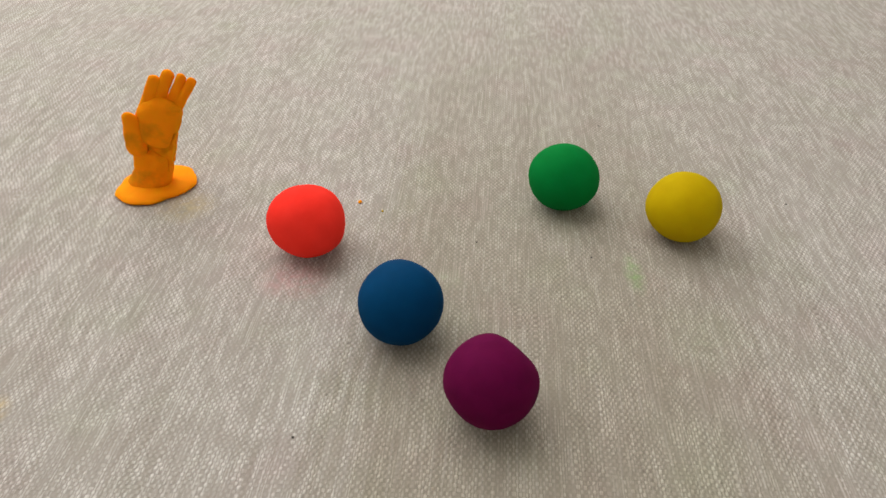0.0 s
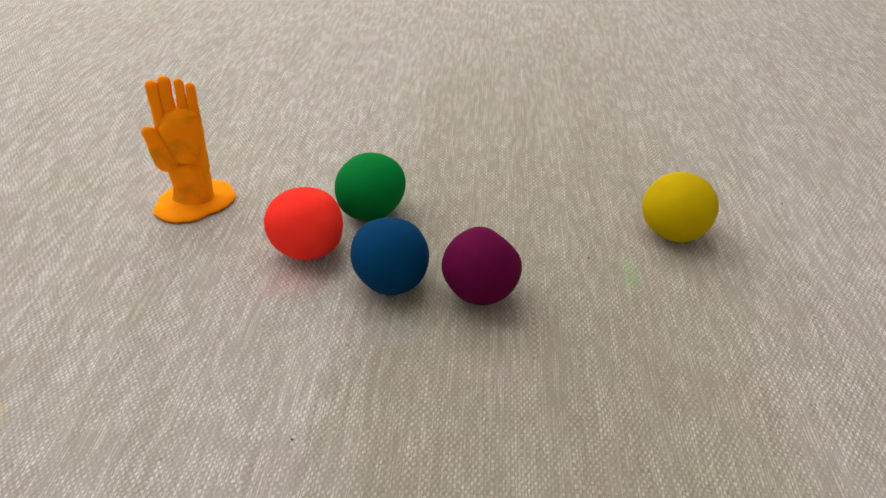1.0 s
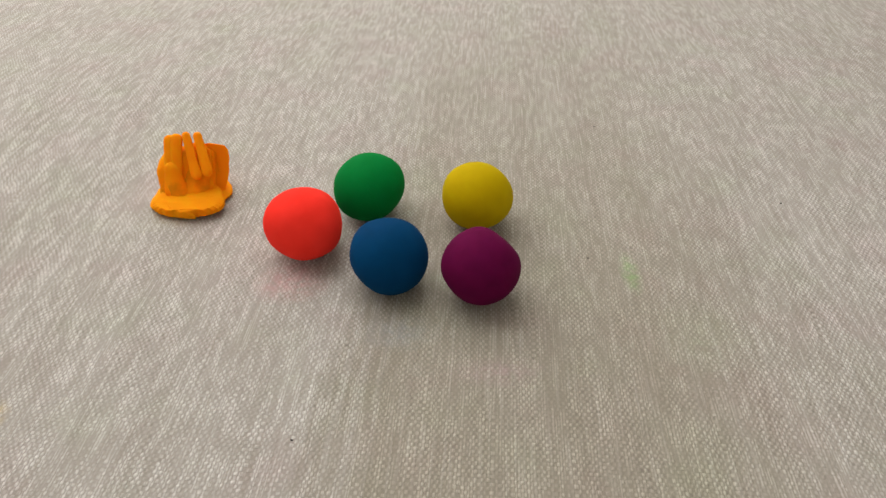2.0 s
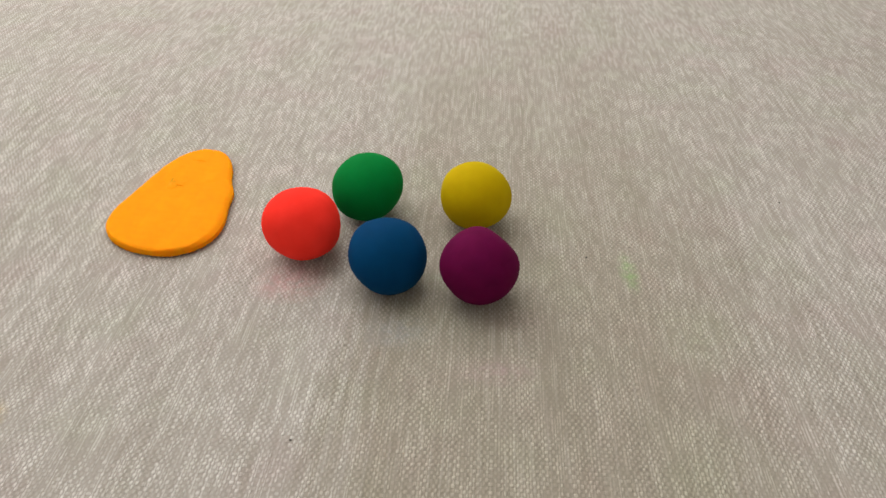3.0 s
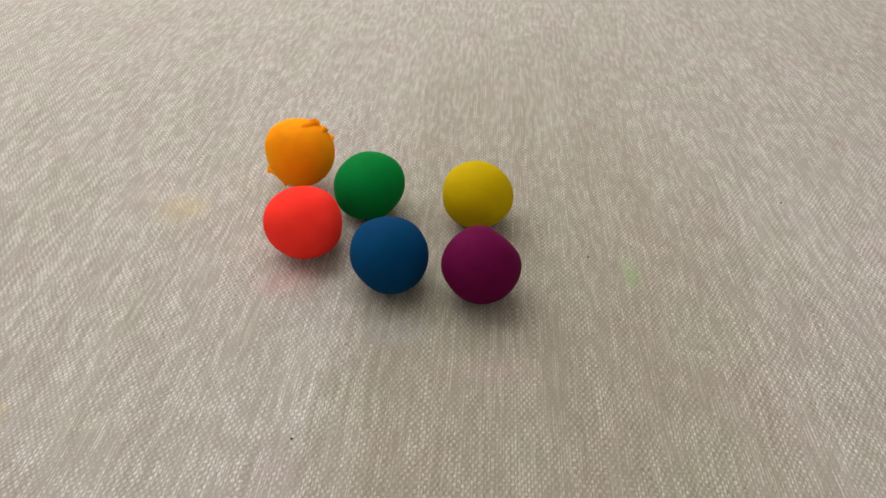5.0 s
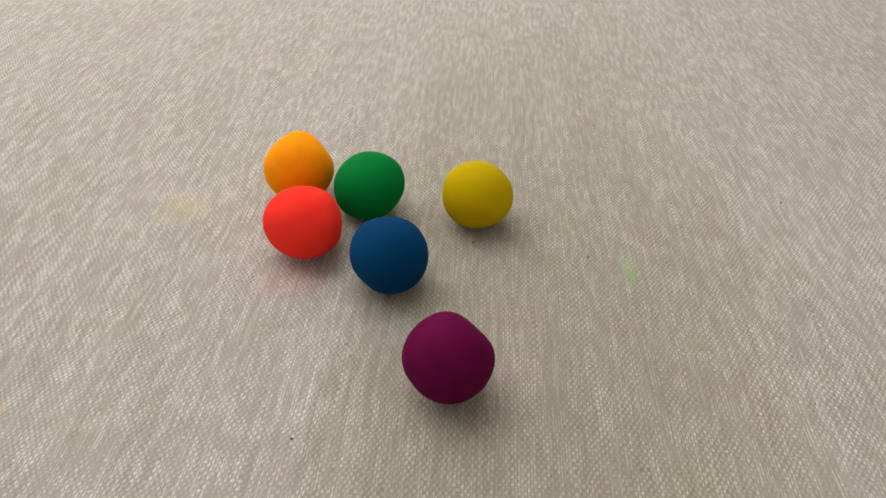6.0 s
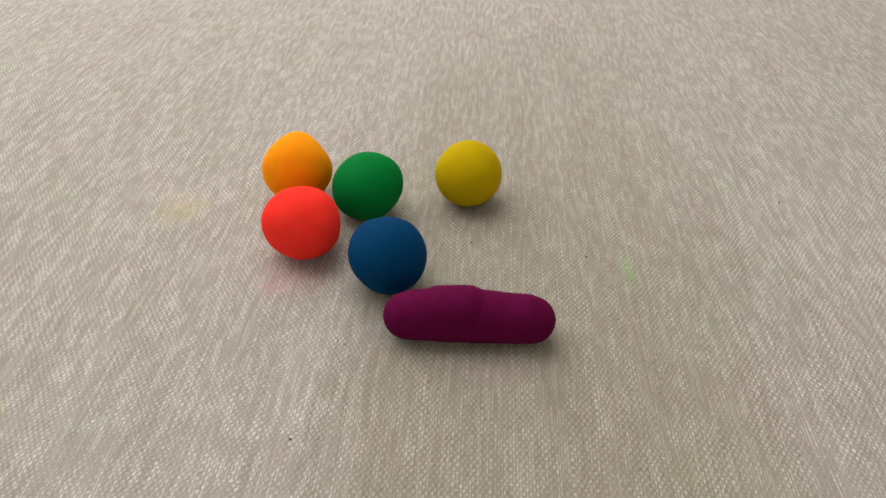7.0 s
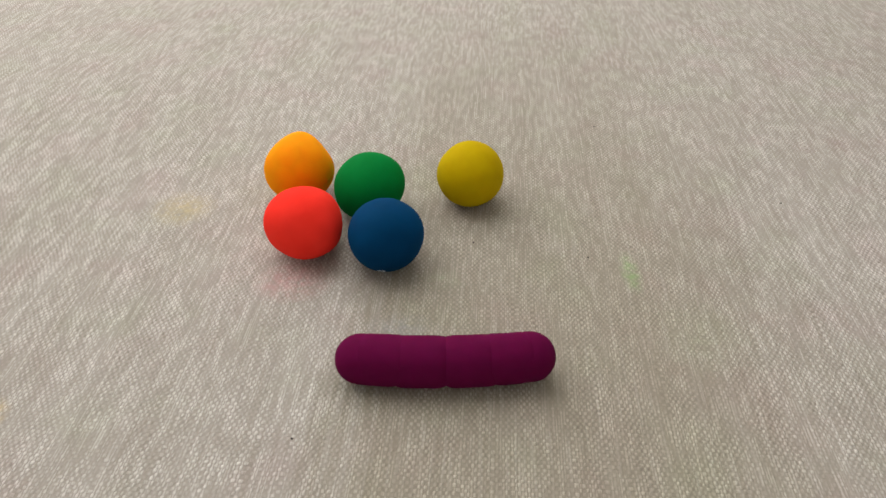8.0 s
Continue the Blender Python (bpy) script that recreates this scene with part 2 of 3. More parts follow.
for name, box in (("wall_north", (-1.6, 1.6, 1.7, 1.8)), ("wall_south", (-1.6, 1.6, -1.2, -1.1)),
                  ("wall_east", (1.6, 1.7, -1.2, 1.8)), ("wall_west", (-1.7, -1.6, -1.2, 1.8))):
    bm = bmesh.new()
    boxed(bm, *box, -0.75, 1.70)
    tagged(part(name, bm, WALL_PAINT, sharp=30), "plain off-white painted wall of the unseen room", "wall", kind="structure")
bm = bmesh.new()
boxed(bm, -1.7, 1.7, -1.2, 1.8, 1.70, 1.80)
tagged(part("ceiling", bm, CEILING_PAINT, sharp=30), "plain white painted ceiling of the unseen room", "ceiling", kind="structure")


def table():
    root = tagged(new("table"), "brown wooden table under the linen cloth", "table")
    root.location = (0, 0.30, -0.75)
    bm = bmesh.new()
    boxed(bm, -0.66, 0.66, -0.46, 0.46, 0.71, 0.75 + TABLE_TOP)
    bmesh.ops.bevel(bm, geom=bm.edges[:], offset=0.005, segments=2, affect="EDGES")
    part("tabletop", bm, TABLE_WOOD, root, sharp=30)
    for x in (-0.6, 0.6):
        for y in (-0.4, 0.4):
            bm = bmesh.new()
            rings(bm, [[(x + r * sx, y + r * sy, z) for sx, sy in ((-1, -1), (1, -1), (1, 1), (-1, 1))]
                       for z, r in ((0.0, 0.02), (0.35, 0.026), (0.712, 0.03))])
            part("leg", bm, TABLE_WOOD, root, sharp=30)


table()


def cloth_height(x, y):
    """Faint puckers of the cloth."""
    return 0.00022 * (noise.noise(Vector((x * 28, y * 16, 0))) - 0.35) - 0.0001


def cloth():
    bm = bmesh.new()
    nx, ny = 150, 110
    x0, x1, y0, y1 = -0.64, 0.64, -0.14, 0.74
    grid = [[bm.verts.new((x0 + (x1 - x0) * i / nx, y0 + (y1 - y0) * j / ny, 0)) for i in range(nx + 1)] for j in range(ny + 1)]
    for row in grid:
        for v in row:
            v.co.z = cloth_height(v.co.x, v.co.y)
    for j in range(ny):
        for i in range(nx):
            bm.faces.new((grid[j][i], grid[j][i + 1], grid[j + 1][i + 1], grid[j + 1][i]))
    ext = bmesh.ops.extrude_face_region(bm, geom=bm.faces[:])
    for v in [g for g in ext["geom"] if isinstance(g, bmesh.types.BMVert)]:
        v.co.z = TABLE_TOP + 0.0002
    ob = part("linen_cloth", bm, LINEN, sharp=50)
    tagged(ob, "coarse off-white woven linen cloth with faint clay stains", "tablecloth")


cloth()


# ---- clay balls ----
def lump_radius(d, r, seed, wobble, squash):
    """Hand-rolled ball: not quite round, a bit flat where it lies."""
    s = Vector((seed * 7.3, seed * 3.1, -seed * 5.7))
    k = 1 + wobble * (noise.noise(d * 0.95 + s) * 1.2 + 0.12 * noise.noise(d * 2.0 + s * 2))
    k *= 1 - squash * d.z * d.z
    k += 0.004 * noise.noise(d * 7 + s)
    return r * k


def pressed(d, marks):
    """Flats and corners left by the palms: (angle round the ball's slanting section, amount, reach)."""
    k = 1.0
    for angle, amount, reach in marks:
        a = radians(angle)
        to = Vector((math.cos(a), math.sin(a) * math.sin(radians(42)), math.sin(a) * math.cos(radians(42))))
        k += amount * math.exp(-(d.angle(to) / reach) ** 2)
    return k


def clay_ball(name, material, label, r, seed, wobble=0.08, squash=0.05, marks=()):
    bm = bmesh.new()
    bmesh.ops.create_icosphere(bm, subdivisions=5, radius=1.0)
    for v in bm.verts:
        d = v.co.normalized()
        v.co = d * lump_radius(d, r, seed, wobble, 0.0) * pressed(d, marks)
        v.co.z *= 1 - squash
        floor_z = -r * (1 - squash) * 0.965
        if v.co.z < floor_z:
            v.co.z = floor_z + (v.co.z - floor_z) * 0.15
    low = min(v.co.z for v in bm.verts)
    for v in bm.verts:
        v.co.z -= low
    return tagged(part(name, bm, material), label, "clay ball", "clay balls on the cloth")


red = clay_ball("red_clay_ball", RED, "bright red hand-rolled modelling clay ball on linen", 0.0116, 1)
blue = clay_ball("blue_clay_ball", BLUE, "dark blue hand-rolled modelling clay ball on linen", 0.0112, 2, 0.02,
                 marks=((135, 0.075, 0.5), (225, -0.05, 0.5), (315, 0.03, 0.5), (60, 0.02, 0.4)))
green = clay_ball("green_clay_ball", GREEN, "deep green lopsided modelling clay ball on linen", 0.0114, 3, 0.02,
                  marks=((228, 0.06, 0.5), (40, 0.045, 0.5), (320, -0.07, 0.5), (135, -0.035, 0.5)))
yellow = clay_ball("yellow_clay_ball", YELLOW, "mustard yellow modelling clay ball with dark specks", 0.0113, 4, 0.02,
                   marks=((140, 0.03, 0.4), (45, -0.03, 0.5), (0, 0.02, 0.5), (280, -0.03, 0.5)))


bm = bmesh.new()
capsule_points = [(-1.3, 0.10), (-0.7, 0.32), (0.0, 0.26), (0.7, 0.34), (1.2, 0.12)]
rings(bm, [[Vector((x * MM, math.cos(a) * h * MM, math.sin(a) * h * 0.5 * MM)) for a in np.linspace(0, 2 * math.pi, 8, endpoint=False)] for x, h in capsule_points])
scuff = part("scuff", bm, WHITE_BIT, blue, "small white scuff")
# it sits low on the side that is turned to the front only in the last takes
scuff_turn = pose(0, 0, 0, 0, 0, -200)
scuff_to = scuff_turn @ Vector((-0.06, -0.82, -0.57))
blue_middle = Vector((0, 0, 0.0106))
scuff_at = max(blue.data.vertices, key=lambda v: (v.co - blue_middle).normalized().dot(scuff_to)).co
scuff.matrix_basis = Matrix.Translation(scuff_at) @ scuff_turn @ pose(0, 0, 0, 125, 0, 0) @ pose(0, 0, 0, 0, -8, 0)


# ---- a ball's skin in 32 pieces, as a football is cut ----
def football():
    """Centres and corner rings of the 12 five-sided and 20 six-sided pieces, on the unit sphere."""
    bm = bmesh.new()
    bmesh.ops.create_icosphere(bm, subdivisions=1, radius=1.0)
    bm.verts.ensure_lookup_table()
    pieces = []
    for v in bm.verts:
        ring = []
        ordered = sorted(v.link_edges, key=lambda e: around(v.co, (e.other_vert(v).co - v.co)))
        for e in ordered:
            ring.append((v.co * 2 + e.other_vert(v).co).normalized())
        pieces.append((v.co.normalized(), ring))
    for f in bm.faces:
        c = f.calc_center_median().normalized()
        ring = []
        for a, b in zip(f.verts, list(f.verts)[1:] + [f.verts[0]]):
            ring += [(a.co * 2 + b.co).normalized(), (a.co + b.co * 2).normalized()]
        ring.sort(key=lambda p: around(c, p - c))
        pieces.append((c, ring))
    bm.free()
    return pieces


def around(axis, p):
    m = axis.normalized().to_track_quat("Z", "Y").to_matrix().transposed()
    q = m @ p
    return math.atan2(q.y, q.x)


FOOTBALL = football()


def skin_piece(name, centre, ring, shape, material, parent, thick):
    """One curved piece of a ball's skin, with a lower lip that runs under its neighbours. Returns it and its place in the ball."""
    home = Matrix.Translation(centre * shape(centre)) @ centre.to_track_quat("Z", "Y").to_matrix().to_4x4()
    back = home.inverted()
    bm = bmesh.new()
    edge = []
    for a, b in zip(ring, ring[1:] + ring[:1]):
        for k in range(4):
            edge.append((a + (b - a) * k / 4).normalized())
    loops = []
    for f in (0.25, 0.5, 0.75, 0.9, 1.0):
        loops.append([(centre.lerp(e, f)).normalized() for e in edge])
    rows = [[back @ (d * shape(d)) for d in loop] for loop in loops]
    lip = [(centre.lerp(e, 1.16)).normalized() for e in edge]
    rows.append([back @ (d * (shape(d) - 0.10 * MM)) for d in loops[-1]])
    rows.append([back @ (d * (shape(d) - 0.16 * MM)) for d in lip])
    rows.append([back @ (d * (shape(d) - 0.9 * MM)) for d in lip])
    rows.append([back @ (d * (shape(d) - thick)) for d in loops[2]])
    made = [[bm.verts.new(p) for p in row] for row in rows]
    for a, b in zip(made, made[1:]):
        for i in range(len(a)):
            j = (i + 1) % len(a)
            bm.faces.new((a[i], a[j], b[j], b[i]))
    top = bm.verts.new(back @ (centre * shape(centre)))
    for i in range(len(edge)):
        bm.faces.new((top, made[0][i], made[0][(i + 1) % len(edge)]))
    bm.faces.new(made[-1])
    return part(name, bm, material, parent, sharp=35), home


def capsule(bm, p0, p1, r0, r1, seed=0, wobble=0.0, flat=1.0, steps=14, sides=24):
    """Round-ended, slightly uneven rod from p0 to p1."""
    p0, p1 = Vector(p0), Vector(p1)
    axis = (p1 - p0).normalized()
    m = axis.to_track_quat("Z", "Y").to_matrix()
    length = (p1 - p0).length
    loops = []
    stations = [(-math.cos(a) * r0, math.sin(a) * r0) for a in np.linspace(0.12, math.pi / 2, 7)]
    stations += [(length * k / steps, r0 + (r1 - r0) * k / steps) for k in range(1, steps)]
    stations += [(length + math.sin(a) * r1, math.cos(a) * r1) for a in np.linspace(0, math.pi / 2 - 0.12, 7)]
    for z, r in stations:
        loop = []
        for i in range(sides):
            a = 2 * math.pi * i / sides
            d = Vector((math.cos(a), math.sin(a), 0))
            k = 1 + wobble * noise.noise(Vector((d.x, d.y, z * 180 + seed * 9.1)))
            loop.append(p0 + m @ Vector((d.x * r * k, d.y * r * k, z)))
        loops.append(loop)
    if flat != 1.0:
        loops = [[Vector((q.x, q.y * flat, q.z)) for q in loop] for loop in loops]
    rings(bm, loops)


def between(a, b, f):
    """The pose part-way from a to b."""
    qa, qb = a.to_quaternion(), b.to_quaternion()
    qb.make_compatible(qa)
    return Matrix.LocRotScale(a.translation.lerp(b.translation, f), qa.slerp(qb, f), None)


def takes(place, fine=()):
    """Rows for walk(): place(n) held through each take; takes in fine are reached by two steps."""
    rows = []
    before = None
    for n in range(LAST + 1):
        a, b = held(n)
        m = place(n)
        same = before is not None and (m.translation - before.translation).length < 1e-7 and \
            m.to_quaternion().rotation_difference(before.to_quaternion()).angle < 1e-5
        if not same or n in (0, LAST):
            if before is not None:
                t0 = 0.2 * (n - 1)
                if n in fine:
                    rows.append((t0, before))
                    rows.append((t0 + 1 / 30, place(n - 2 / 3)))
                    rows.append((t0 + 2 / 30, place(n - 1 / 3)))
                else:
                    rows.append((t0 + 1 / 30, before))
            rows.append(((a - 1 / 30) if n and n not in fine else a, m))
        before = m
    if rows[-1][0] < 8.0:
        rows.append((8.0, before))
    return rows


# ---- purple clay: a ball that is worked into a roll ----
PURPLE_R = 0.0110
purple = tagged(new("purple_clay_ball"), "dark purple modelling clay ball kneaded into a roll", "clay ball", "clay balls on the cloth")


def purple_shape(d):
    return lump_radius(d, PURPLE_R, 5, 0.02, 0.03) * pressed(d, ((48, -0.085, 0.5), (5, 0.03, 0.4), (90, 0.03, 0.4), (215, -0.04, 0.5), (185, 0.02, 0.4)))


purple_skin = [skin_piece("skin_piece", c, ring, purple_shape, PURPLE, purple, 1.8 * MM) for c, ring in FOOTBALL]
purple_core = []
for k in range(12):
    bm = bmesh.new()
    capsule(bm, (-3.7 * MM, 0, 0), (3.7 * MM, 0, 0), 6.3 * MM, 6.3 * MM, k, 0.02)
    purple_core.append(part("core_piece", bm, PURPLE, purple))

# take: place of the middle on the cloth, turn about z, length, thickness, height of the bump (mm)
PURPLE_TAKES = {
    0: (10.7, 102.4, 0, 22, 22, 0), 2: (3.5, 128.3, 0, 22, 22, 0), 3: (10.6, 143.5, 0, 22, 22, 0),
    29: (8.5, 134.6, 0, 22, 22, 0), 30: (1.3, 109.6, 0, 22, 22, 0),
    31: (2.6, 111.0, 0, 22, 21.6, 0), 32: (0.5, 112.2, 2, 38.4, 19.2, 0.8), 33: (0.6, 110.3, 3, 40.6, 16.4, 3.2),
    34: (5.1, 110.8, 0, 45.0, 14.2, 1.8), 35: (7.4, 127.8, -3, 45.6, 13.8, 1.8), 36: (5.7, 113.5, 1, 45.0, 13.6, 0.9),
    37: (13.9, 113.2, -1, 46.5, 13.4, 0.5), 38: (17.3, 129.9, -7, 48.8, 13.6, 0.4), 39: (16.8, 115.0, -8, 49.5, 13.4, 0.2),
    40: (0.7, 112.7, 1, 55.0, 13.0, 0),
}


def purple_take(n):
    return PURPLE_TAKES[max(k for k in PURPLE_TAKES if k <= n)]


def purple_place(n):
    x, y, turn, length, thick, hump = purple_take(n)
    return pose(x * MM, y * MM, thick / 2 * MM * 0.985, 0, 0, turn)


def purple_skin_place(i):
    c, ring = FOOTBALL[i]
    home = purple_skin[i][1]

    def place(n):
        x, y, turn, length, thick, hump = purple_take(n)
        if n <= 31:
            return home
        # the skin is folded into the middle of the roll
        p = Vector((c.x * (length / 2 - 8.5), c.y * 1.0, c.z * 1.0)) * MM
        return Matrix.Translation(p) @ home.to_quaternion().to_matrix().to_4x4()
    return place


def purple_core_place(k):
    # three strands, front, back and top, of four pieces each; the strands bow together at the roll's ends
    strand, step = k % 3, k // 3
    side, up = ((-0.8, -1.0), (0.8, -1.0), (0.0, 1.0))[strand]
    f = (-1.0, -0.36, 0.36, 1.0)[step] + (0.0, 0.0, 0.12 * (1.5 - step) / 1.5)[strand]

    def place(n):
        x, y, turn, length, thick, hump = purple_take(n)
        if n <= 30:
            return pose(0, 0, 0)
        if n <= 31:
            # the inner clay is pressed out at both ends
            a = (k // 2) * math.pi / 3
            return pose((3.1 if k % 2 else -3.1) * MM, 2.9 * math.cos(a) * MM, (2.7 * math.sin(a) - 0.4) * MM)
        reach = max(0.1, length / 2 - 10.0)
        wide = max(0.0, thick / 2 - 6.3)
        # past the ends the strands have nearly met
        bow = 1 - 0.55 * f * f
        slope = -1.1 * f * wide / reach
        lift = hump * math.exp(-((f + 0.25) / 0.5) ** 2) if strand == 2 else 0.0
        tip = -2 * (f + 0.25) / 0.25 * lift / reach
        sag = 1.0 * (f * f - 0.4) if n == 40 else 0.0
        bend = math.degrees(math.atan(side * slope + (2.0 * f / reach if n == 40 else 0.0)))
        rise = math.degrees(math.atan(up * slope if up > 0 else 0.0)) + math.degrees(math.atan(tip)) * 0.6
        z = up * wide * (bow if up > 0 else 1.0) + lift
        return pose(reach * f * MM, (side * wide * bow + sag) * MM, z * MM, 0, -rise, bend)
    return place


# ---- orange clay: an upright figure that sinks, spreads to a sheet, rolls up and ends as a ball ----
orange = tagged(new("orange_clay_figure"), "orange modelling clay figure with raised fingers on a round foot", "clay figure")
ORANGE_R = 0.0117


def orange_shape(d):
    return lump_radius(d, ORANGE_R, 6, 0.02, 0.03) * pressed(d, ((90, 0.06, 0.4), (40, -0.09, 0.5), (140, -0.075, 0.5)))


# body of the figure, lofted between heights: height, middle x, half width, half depth (mm)
BODY = ((0.4, 0.3, 7.7, 4.7), (1.6, 0.3, 7.4, 4.6), (3.0, 0.2, 6.8, 4.4), (6.0, 0.2, 6.4, 4.2), (10.0, 0.0, 6.2, 4.2), (14.0, -0.4, 6.3, 4.2), (18.0, -0.4, 6.6, 4.3),
        (25.0, -0.3, 6.7, 4.4), (29.0, 0.0, 6.5, 4.3), (32.0, 0.5, 6.0, 4.1), (33.8, 1.0, 5.4, 3.8), (34.9, 1.4, 4.9, 3.3), (35.6, 1.7, 4.0, 2.6), (35.9, 1.8, 2.8, 1.6))


def body_slab(name, z0, z1, y0, y1, levels=14):
    """The share of the figure's body between two heights and two depths."""
    loops = []
    for k in range(levels + 1):
        z = z0 + (z1 - z0) * k / levels
        mid, half, deep = (float(np.interp(z, [b[0] for b in BODY], [b[j] for b in BODY])) for j in (1, 2, 3))
        if z0 > 10:
            end = min(1.0, (z - z0) / 6.0)
            end = 0.62 + 0.38 * math.sqrt(1 - (1 - end) ** 2)
            half, deep = half * end, deep * end
        else:
            end = min(1.0, (z1 - z) / 3.0)
            end = 0.35 + 0.65 * math.sqrt(1 - (1 - end) ** 2)
            half, deep = half * end, deep * end
        side = []
        for q in range(7):
            y = y0 + (y1 - y0) * q / 6
            yy = max(-0.985, min(0.985, y / 4.2))
            w = half * (1 - abs(yy) ** 2.6) ** (1 / 2.4)
            side.append((w, yy * deep))
        loop = [(mid + w, y) for w, y in side]
        for w, y in (side[-1], side[0]):
            sign = 1 if y == side[-1][1] else -1
            loop += [(mid + sign * w * (1 - 2 * q / 7), y) for q in range(1, 7)]
            if sign == 1:
                loop += [(mid - w2, y2) for w2, y2 in reversed(side)]
        ring = []
        for x, y in loop:
            p = Vector((x, y, z))
            n1 = noise.noise(p * 0.16) * 0.6 + noise.noise(p * 0.42) * 0.36
            hollow = 1.3 * math.exp(-((x - 2) ** 2 + (z - 24) ** 2 * 0.6) / 14) if y < -1 else 0.0
            ring.append(Vector((x + n1 * 0.8, y + n1 + hollow, z)) * MM)
        loops.append(ring)
    bm = bmesh.new()
    middle = Vector((0, (y0 + y1) / 2 * MM, (z0 + z1) / 2 * MM))
    rings(bm, [[p - middle for p in loop] for loop in loops])
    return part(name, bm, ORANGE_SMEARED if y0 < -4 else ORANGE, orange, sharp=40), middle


CUTS = ((-4.1, -1.35), (-1.35, 1.35), (1.35, 4.1))
orange_palm = [body_slab("palm_slab", 16.6, 35.9, a, b) for a, b in CUTS]
orange_arm = [body_slab("wrist_slab", 0.8, 17.0, a, b) for a, b in CUTS]
orange_finger = []
for p0, p1, r0, r1 in (((-5.4, -1.2, 26.0), (-6.2, -0.6, 42.6), 2.3, 1.95), ((-2.6, -0.2, 30.0), (-2.6, 0.0, 44.0), 2.2, 1.95),
                       ((1.9, -0.2, 31.0), (1.6, 0.2, 43.9), 1.9, 1.45), ((4.9, -0.2, 31.0), (4.9, 0.2, 42.8), 1.95, 1.45)):
    middle = (Vector(p0) + Vector(p1)) / 2
    bm = bmesh.new()
    capsule(bm, (Vector(p0) - middle) * MM, (Vector(p1) - middle) * MM, r0 * MM, r1 * MM, p0[0], 0.17, 0.66)
    orange_finger.append((part("finger", bm, ORANGE, orange), middle * MM))
bm = bmesh.new()
capsule(bm, (1.5 * MM, 0, -5.0 * MM), (-1.3 * MM, 0, 5.0 * MM), 3.8 * MM, 2.6 * MM, 3, 0.17, 0.46)
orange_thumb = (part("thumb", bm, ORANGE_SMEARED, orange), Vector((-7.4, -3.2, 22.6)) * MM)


def foot_edge(a):
    """Half width of the foot's disc in the direction a."""
    return 12.4 * (1 + 0.09 * math.cos(2 * (a - 0.6)) + 0.03 * math.sin(3 * a + 1) + 0.022 * math.sin(5 * a + 2) + 0.014 * math.sin(9 * a) + 0.008 * math.sin(17 * a))


FOOT_TOP = 2.3
orange_foot = []
for k in range(6):
    a0, a1 = k * math.pi / 3, (k + 1) * math.pi / 3
    mid_a = (a0 + a1) / 2
    middle = Vector((math.cos(mid_a) * 6.4, math.sin(mid_a) * 6.4, 1.2)) * MM
    bm = bmesh.new()
    loops = []
    for z, f in ((0.0, 0.95), (0.4, 0.99), (0.9, 1.0), (1.3, 0.98), (1.6, 0.94), (1.8, 0.90), (2.0, 0.84), (2.15, 0.74), (FOOT_TOP, 0.60)):
        arc = [a0 + (a1 - a0) * j / 10 for j in range(11)]
        loops.append([Vector((0, 0, z)) * MM - middle] + [Vector((math.cos(a) * foot_edge(a) * f, math.sin(a) * foot_edge(a) * f,
                     z + 0.35 * noise.noise(Vector((math.cos(a) * 2, math.sin(a) * 2, 1))) * min(1, z))) * MM - middle for a in arc])
    rings(bm, loops)
    orange_foot.append((part("foot_wedge", bm, ORANGE, orange, sharp=40), middle, math.degrees(mid_a)))

# the sheet: outline by direction from its middle, cut in strips along the line it is rolled about
SHEET = 3.0      # thickness, mm
HALF = 30.0      # half its depth, mm
STRIPS = 20


def sheet_edge(a):
    r = 22.92
    for k, (c, s) in enumerate(((-1.31, -2.82), (-5.77, -2.17), (0.72, -1.21), (0.04, 0.84), (-0.33, 0.79)), 1):
        r += c * math.cos(k * a) + s * math.sin(k * a)
    return r


SHEET_RIM = [(sheet_edge(a) * math.cos(a), sheet_edge(a) * math.sin(a)) for a in np.linspace(0, 2 * math.pi, 720, endpoint=False)]


def sheet_span(v):
    """The sheet's two ends along u at the depth v."""
    cross = []
    for (u0, v0), (u1, v1) in zip(SHEET_RIM, SHEET_RIM[1:] + SHEET_RIM[:1]):
        if (v0 <= v) != (v1 <= v):
            cross.append(u0 + (u1 - u0) * (v - v0) / (v1 - v0))
    return (min(cross), max(cross)) if len(cross) >= 2 else None


V_LOW, V_HIGH = min(p[1] for p in SHEET_RIM) + 0.05, max(p[1] for p in SHEET_RIM) - 0.05
STRIP_W = (V_HIGH - V_LOW) / STRIPS
orange_strip = []
